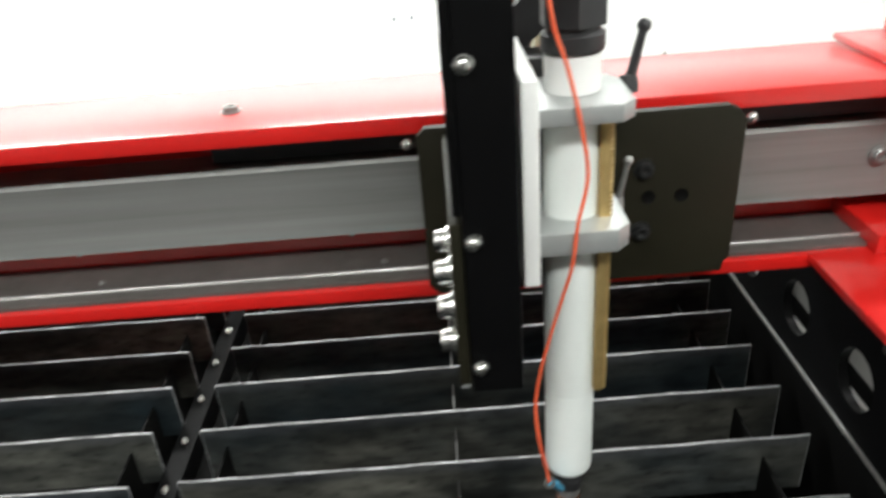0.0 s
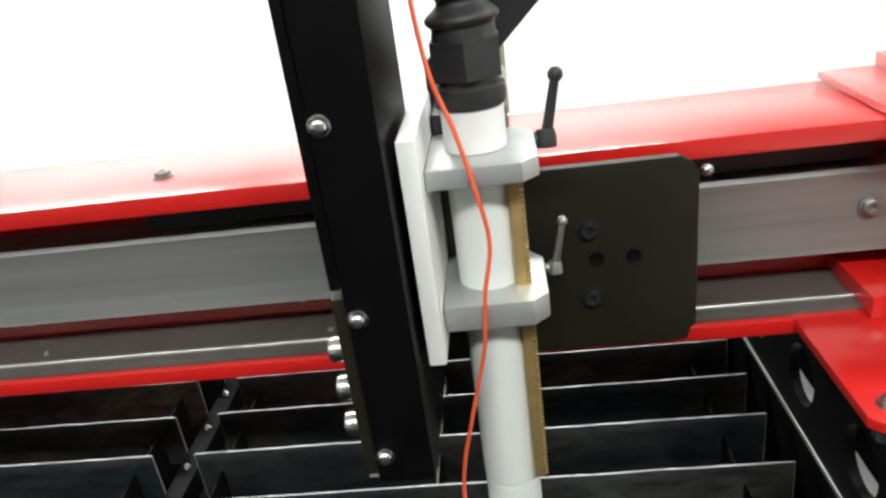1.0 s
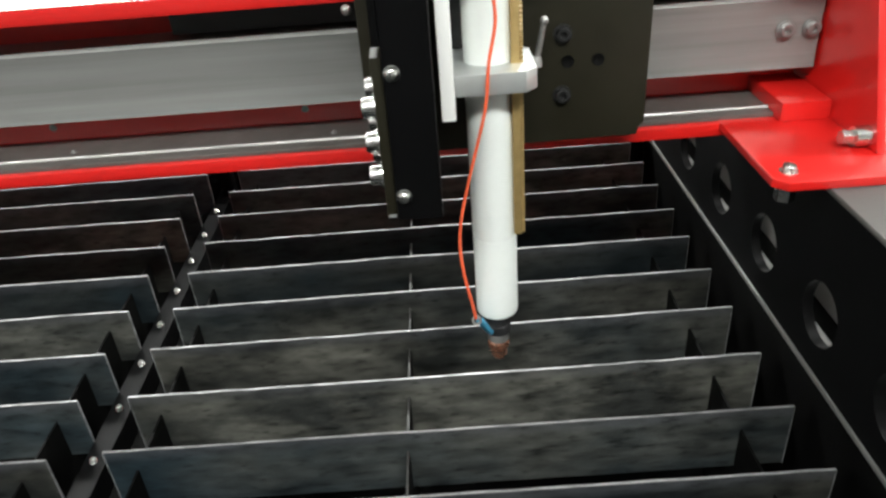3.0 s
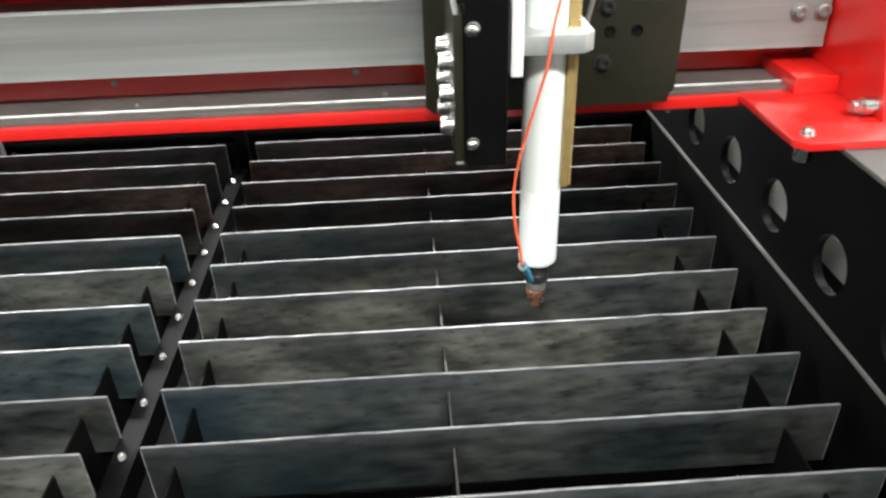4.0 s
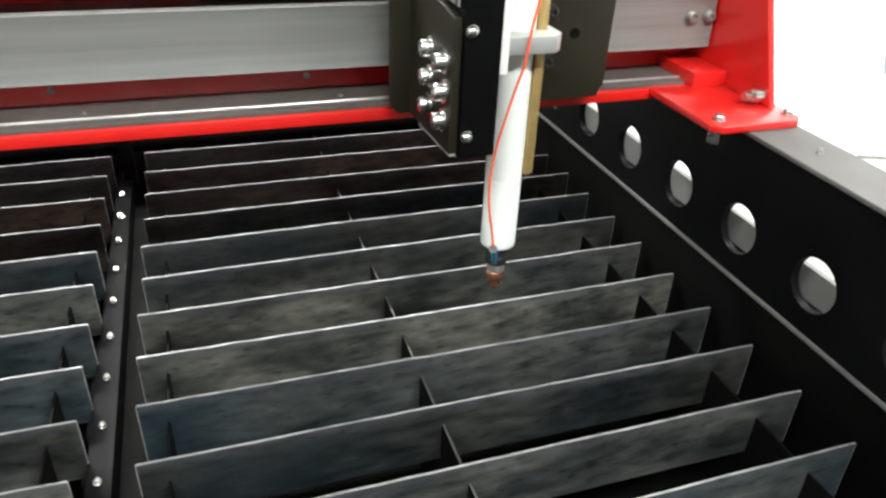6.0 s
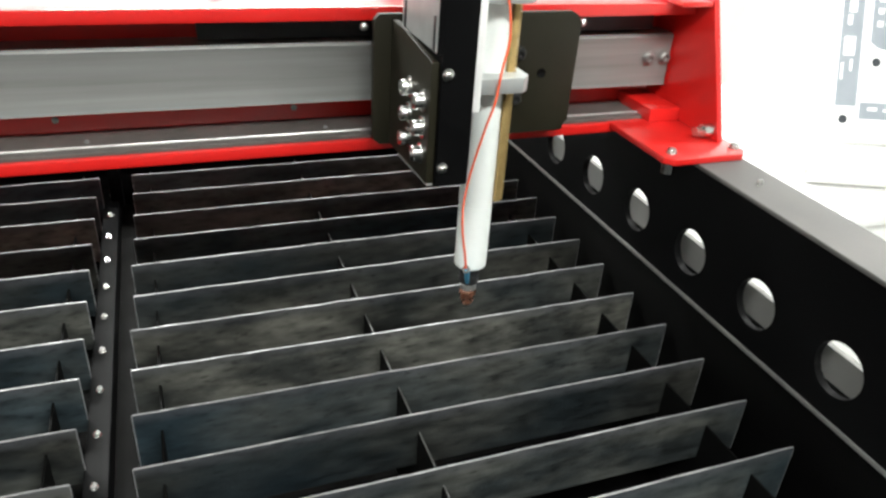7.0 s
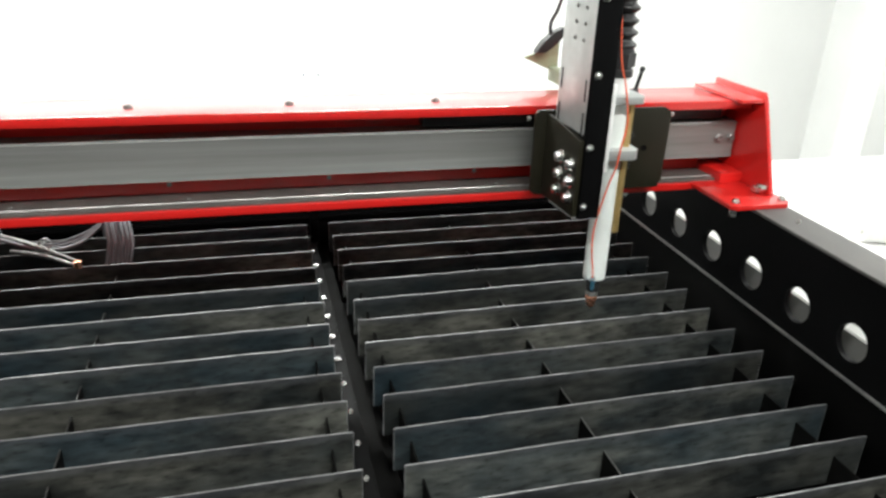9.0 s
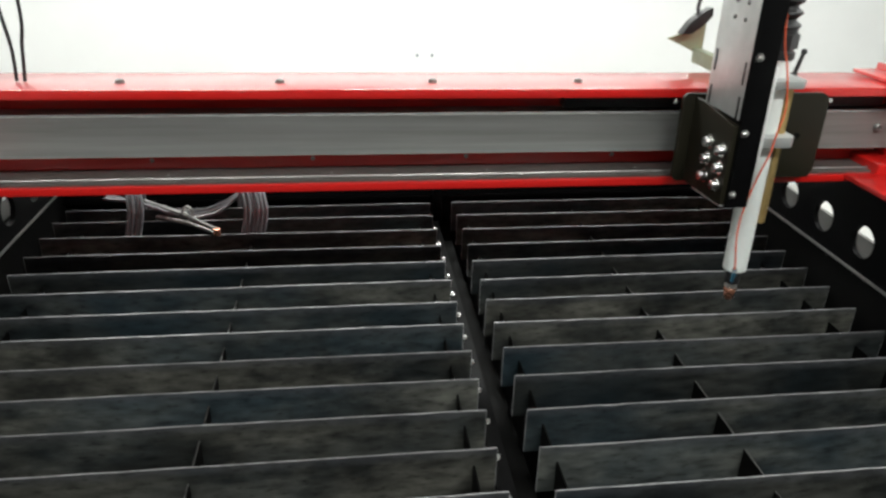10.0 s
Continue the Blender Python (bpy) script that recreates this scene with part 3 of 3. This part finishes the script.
part("tube_collar", lathe(bm_new(), [(0, 0.4185), (0.0176, 0.4185), (0.0176, 0.441), (0.016, 0.4425), (0, 0.4425)], (AX, AY, 0), seg=40), M_WHITE, head, "white upper tube collar")
rack = bm_new()
box(rack, -0.1535, -0.1475, -0.2985, -0.2905, 0.193, 0.404, 0.0005)
for i in range(66):
    z = 0.195 + 0.00315 * i
    box(rack, -0.1475, -0.1450, -0.2985, -0.2905, z, z + 0.0017)
part("rack", rack, M_BRASS, head, "brass toothed rack on the tube")
part("nozzle_body", lathe(bm_new(), [(0, 0.0830), (0.0098, 0.0830), (0.0114, 0.0845), (0.0116, 0.0935), (0.0112, 0.0940), (0.0112, 0.0960), (0.0118, 0.0968), (0.0118, 0.1068), (0, 0.1068)], (AX, AY, 0), seg=32), M_RUBBER, head, "black insulating ring")
part("nozzle_collar", lathe(bm_new(), [(0, 0.0852), (0.0090, 0.0852), (0.0097, 0.0860), (0.0097, 0.0925), (0.0090, 0.0938), (0, 0.0938)], (AX, AY, -0.011), seg=32), M_STEEL, head, "dull steel collar")
part("nozzle", lathe(bm_new(), [(0, 0.0615), (0.0016, 0.0615), (0.0018, 0.0622), (0.0042, 0.0630), (0.0068, 0.0668), (0.0078, 0.0690), (0.0078, 0.0755), (0.0072, 0.0760), (0.0072, 0.0772), (0.0096, 0.0778), (0.0099, 0.0790), (0.0099, 0.0840), (0.0092, 0.0850), (0, 0.0850)], (AX, AY, -0.011), seg=32), M_COPPER, head, "copper cutting nozzle")

# sensor wire with its terminal
wire_pts = [(-0.190, -0.3192, 0.1255), (-0.1925, -0.320, 0.142), (-0.1975, -0.320, 0.170), (-0.1995, -0.320, 0.200), (-0.1965, -0.319, 0.226), (-0.189, -0.317, 0.256), (-0.1805, -0.317, 0.288), (-0.1745, -0.3205, 0.315),
            (-0.1715, -0.3215, 0.345), (-0.166, -0.3205, 0.375), (-0.170, -0.3215, 0.405), (-0.178, -0.320, 0.440), (-0.187, -0.318, 0.470), (-0.192, -0.314, 0.52), (-0.194, -0.30, 0.60), (-0.196, -0.28, 0.70)]
part("sensor_wire", hose(bm_new(), wire_pts, 0.00125, 10, 10), M_WIRE, head, "thin orange-red sensor wire")
part("terminal_ring", lathe(bm_new(), [(0.0022, -0.0008), (0.0045, -0.0008), (0.0045, 0.0008), (0.0022, 0.0008), (0.0022, -0.0008)], (-0.1895, -0.3185, 0.1235), (0.1, -0.9, 0.5), 20), M_CHROME, head)
part("terminal_sleeve", rod(bm_new(), (-0.187, -0.3155, 0.1205), (-0.1765, -0.2955, 0.0915), 0.0034, 0.0026, 14), M_BLUE, head, "blue crimp terminal sleeve")


def lever(pivot, tip, r, mat, label):
    bm = bm_new()
    p, t = Vector(pivot), Vector(tip)
    rod(bm, p + Vector((-0.018, 0, 0.001)), p + Vector((0.002, 0, 0)), r * 1.15, seg=14)
    lathe(bm, [(0, -r * 1.6), (r * 1.7, -r * 1.4), (r * 1.8, 0), (r * 1.5, r * 1.6), (0, r * 1.9)], p, (0, 0.2, 1), 16)
    rod(bm, p, t, r * 0.95, r * 0.75, 14)
    bmesh.ops.create_uvsphere(bm, u_segments=16, v_segments=10, radius=r * 1.25, matrix=Matrix.Translation(t))
    return part("clamp_lever", bm, mat, head, label)


lever((-0.129, -0.262, 0.412), (-0.1215, -0.264, 0.449), 0.0036, M_RUBBER, "black clamp lever")
lever((-0.128, -0.242, 0.318), (-0.1215, -0.243, 0.351), 0.0028, M_STEEL, "dull steel clamp lever")

# hose fitting and corrugated hose
fit_bm = bm_new()
lathe(fit_bm, [(0, 0.4427), (0.0185, 0.4427), (0.0195, 0.445), (0.0195, 0.453), (0.0165, 0.455), (0.0165, 0.46), (0, 0.46)], (AX, AY, 0), seg=32)
rod(fit_bm, (AX, AY, 0.458), (AX, AY, 0.478), 0.0208, seg=6)
lathe(fit_bm, [(0, 0.4775), (0.0175, 0.4775), (0.0165, 0.486), (0, 0.486)], (AX, AY, 0), seg=32)
part("hose_fitting", fit_bm, M_RUBBER, head, "black screwed hose fitting")
part("corrugated_hose", hose(bm_new(), [(AX, AY, 0.484), (AX - 0.001, AY, 0.52), (AX, AY + 0.002, 0.58), (AX + 0.001, AY + 0.004, 0.66), (AX, AY + 0.006, 0.76)],
                             lambda s: 0.0160 + 0.0038 * math.sin(2 * math.pi * s / 0.0175), 28, 44), M_RUBBER, head, "black corrugated hose")

# ---- behind the head: mirror mount with a plug and lead ----
mount = thing("mirror_mount", "olive sheet metal mount with a black plug behind the head", "bracket", at=(-0.11, 0, 0))
part("mount_plate", outline(bm_new(), [(-0.214, 0.4215), (-0.195, 0.4285), (-0.178, 0.440), (-0.158, 0.456), (-0.146, 0.460), (-0.146, 0.392), (-0.180, 0.407)], "y", 0.006, 0.012, 0.0008), M_SAND, mount, "pointed olive sheet metal plate")
part("mount_foot", box(bm_new(), -0.164, -0.147, -0.077, 0.0055, 0.381, 0.4050, 0.001), M_SAND, mount)
part("plug", outline(bm_new(), [(-0.200, 0.432), (-0.186, 0.453), (-0.164, 0.471), (-0.148, 0.479), (-0.146, 0.464), (-0.156, 0.452), (-0.166, 0.443), (-0.180, 0.433)], "y", -0.016, 0.0055, 0.003), M_RUBBER, mount, "black cable plug")
part("lead", hose(bm_new(), [(-0.168, -0.006, 0.462), (-0.172, -0.006, 0.474), (-0.171, -0.008, 0.490), (-0.166, -0.02, 0.512), (-0.162, -0.05, 0.58), (-0.165, -0.08, 0.70)], 0.0032, 10), M_RUBBER, mount, "black lead")
part("strut", outline(bm_new(), [(-0.200, 0.378), (-0.186, 0.378), (-0.184, 0.430), (-0.152, 0.455), (-0.122, 0.484), (-0.119, 0.56), (-0.150, 0.56), (-0.150, 0.492), (-0.200, 0.452)], "y", -0.205, -0.192, 0.002), M_RUBBER, head, "black angled strut behind the hose")

# ---- earth clamp and its lead on the slats ----
clamp = thing("earth_clamp", "bright steel earth clamp lying on the slats", "clamp")
for name, a, b in (("upper_jaw", (-1.352, 0.268, 0.036), (-1.166, 0.150, 0.012)), ("lower_jaw", (-1.300, 0.225, 0.010), (-1.162, 0.142, 0.004))):
    bm = bm_new()
    hose(bm, [a, tuple((Vector(a) * 0.5 + Vector(b) * 0.5) + Vector((0, 0, 0.006))), b], lambda s: 0.0058 - 0.014 * s, 8, 8)
    part(name, bm, M_STEEL, clamp)
part("spring", hose(bm_new(), [(-1.232 + 0.011 * math.cos(i * 0.8), 0.188 + 0.0022 * i - 0.02, 0.03 + 0.011 * math.sin(i * 0.8)) for i in range(22)], 0.0016, 6, 4), M_STEEL, clamp)
part("copper_tip", box(bm_new(), -1.172, -1.158, 0.138, 0.150, 0.001, 0.016, 0.002), M_COPPER, clamp, "copper jaw tip")
lead = thing("coiled_lead", "grey sleeved lead lying in loops on the slats", "cable")
for cx, n in ((-1.352, 4), (-1.118, 5), (-1.076, 1)):
    for i in range(n):
        o, h = 0.0085 * i, 0.004 * math.sin(2.3 * i)
        part("loop", hose(bm_new(), [(cx - 0.006 + o, 0.172, -0.06), (cx + o, 0.171, -0.012), (cx + 0.008 + o, 0.186, 0.034 + h), (cx - 0.001 + o, 0.222, 0.066 + h),
                                     (cx - 0.016 + o, 0.278, 0.068 + h), (cx - 0.026 + o, 0.335, 0.03), (cx - 0.03 + o, 0.346, -0.06)], 0.0042, 8, 8), M_CLEAR, lead)
for i in range(3):
    part("strand", hose(bm_new(), [(-1.40, 0.225 + 0.012 * i, 0.055), (-1.33, 0.215 + 0.012 * i, 0.047 - 0.006 * i), (-1.24, 0.21 + 0.012 * i, 0.016), (-1.175, 0.215 + 0.012 * i, 0.022 + 0.004 * i), (-1.13, 0.24 + 0.01 * i, 0.05)], 0.0034, 8, 8), M_CLEAR, lead)

# ---- leads that hang down behind the beam ----
drop = thing("hanging_lead", "two thin black leads hanging down to the beam", "cable")
part("lead", hose(bm_new(), [(-1.368, -0.142, 0.381), (-1.367, -0.14, 0.43), (-1.374, -0.14, 0.50), (-1.40, -0.13, 0.75), (-1.42, -0.12, 1.2), (-1.42, -0.12, 1.949)], 0.0027, 8), M_RUBBER, drop)
part("lead", hose(bm_new(), [(-1.357, -0.142, 0.381), (-1.352, -0.14, 0.43), (-1.345, -0.14, 0.50), (-1.36, -0.13, 0.75), (-1.40, -0.12, 1.2), (-1.40, -0.12, 1.949)], 0.0027, 8), M_RUBBER, drop)

# ---- the printed board that leans beside the machine ----
board = thing("printed_board", "white printed board leaning, with grey panels of small writing", "board")
board.matrix_world = pose(1.1858, 0.5682, -0.1657, 65.38, -1.10, -21.83)
U = 0.00179


def on_board(name, x0, x1, y0, y1, mat, lift=0.0005, label=""):
    """A flat print; x to the right and y down, in small units from the board's upper left corner."""
    return part(name, box(bm_new(), (x0 - 1440) * U, (x1 - 1440) * U, (345 - y1) * U, (345 - y0) * U, lift - 0.0004, lift), mat, board, label)


part("panel", box(bm_new(), 4 * U, 300 * U, -4 * U, 620 * U, -0.012, 0.0, 0.001), M_WHITE, board, "white board")
on_board("narrow_print", 1452, 1486, -260, 292, M_GREYCARD)
on_board("wide_print", 1500, 1720, -260, 48, M_GREYCARD)
on_board("title_bar", 1500, 1720, 54, 74, M_INK)
on_board("wide_print", 1500, 1720, 82, 190, M_GREYCARD)
arc = [(1500, 190), (1512, 199), (1530, 203), (1560, 199), (1600, 190)]
part("wide_print_foot", outline(bm_new(), [((x - 1440) * U, (345.4 - y) * U) for x, y in arc], "z", 0.0001, 0.0005), M_GREYCARD, board)
on_board("foot_print", 1492, 1640, 285, 312, M_GREYCARD)
for cx, cy in ((1512, 221), (1467, 313)):
    part("round_mark", lathe(bm_new(), [(0, 0.0006), (7 * U, 0.0006), (7 * U, 0)], ((cx - 1440) * U, (345 - cy) * U, 0), (0, 0, 1), 24), M_INK, board)
rng = random.Random(5)
for y0 in range(10, 46, 8):
    on_board("writing_bar", 1508, 1508 + rng.choice((30, 40, 46)), y0, y0 + 4, M_WHITE, 0.0009)
on_board("writing_bar", 1504, 1556, 58, 63, M_WHITE, 0.0009)
on_board("writing_bar", 1504, 1522, 66, 71, M_WHITE, 0.0009)
for x0, x1, y0, y1 in ((1508, 1545, 90, 95), (1508, 1532, 99, 102), (1508, 1524, 114, 126), (1550, 1568, 114, 138), (1508, 1517, 136, 145), (1521, 1545, 139, 143), (1508, 1517, 156, 165), (1521, 1545, 159, 163), (1505, 1520, 293, 298), (1530, 1560, 295, 299)):
    on_board("writing_bar", x0, x1, y0, y1, M_WHITE, 0.0009)
for x0, x1, y0, y1 in ((1462, 1480, -4, 14), (1464, 1474, 26, 58), (1464, 1476, 72, 92), (1464, 1470, 94, 112), (1462, 1474, 126, 144), (1461, 1468, 148, 164), (1458, 1476, 182, 212), (1456, 1460, 224, 250), (1470, 1474, 218, 236)):
    on_board("writing_bar", x0, x1, y0, y1, M_WHITE, 0.0009)

# low white cabinet under the board, and an upright block behind it
cab = thing("low_cabinet", "low white cabinet with a shadowed recess", "cabinet")
part("body", box(bm_new(), 0.80, 1.9, 0.20, 1.15, FLOOR_Z, -0.185, 0.012), M_WHITE, cab)
part("recess_rail", box(bm_new(), 0.86, 1.30, 0.17, 0.199, -0.225, -0.195, 0.004), M_WALL, cab)
roll = thing("paper_roll", "white roll lying on the low cabinet", "roll")
part("sheet", rod(bm_new(), (0.92, 0.36, -0.151), (1.16, 0.26, -0.151), 0.0335, seg=32), M_WHITE, roll)
part("core", rod(bm_new(), (0.912, 0.3633, -0.151), (1.168, 0.2567, -0.151), 0.012, seg=20), M_FLOOR, roll)
# block added to stand in for a band of shading on the wall
solid("pillar", box(bm_new(), 1.97, 2.15, 1.50, 1.66, FLOOR_Z, CEIL_Z), M_WALL, "upright block added for a grey shaded band on the wall", "pillar", kind="structure")
for dx in (-0.5146, -0.4371):
    ob = solid("wall_mark", lathe(bm_new(), [(0, 0.004), (0.007, 0.003), (0.008, 0)], (dx - 0.02, 2.6, -0.10), (0, -1, 0), 16), M_GREYCARD, "small grey fixing on the white wall", "wall fixing", "fixings on the wall")
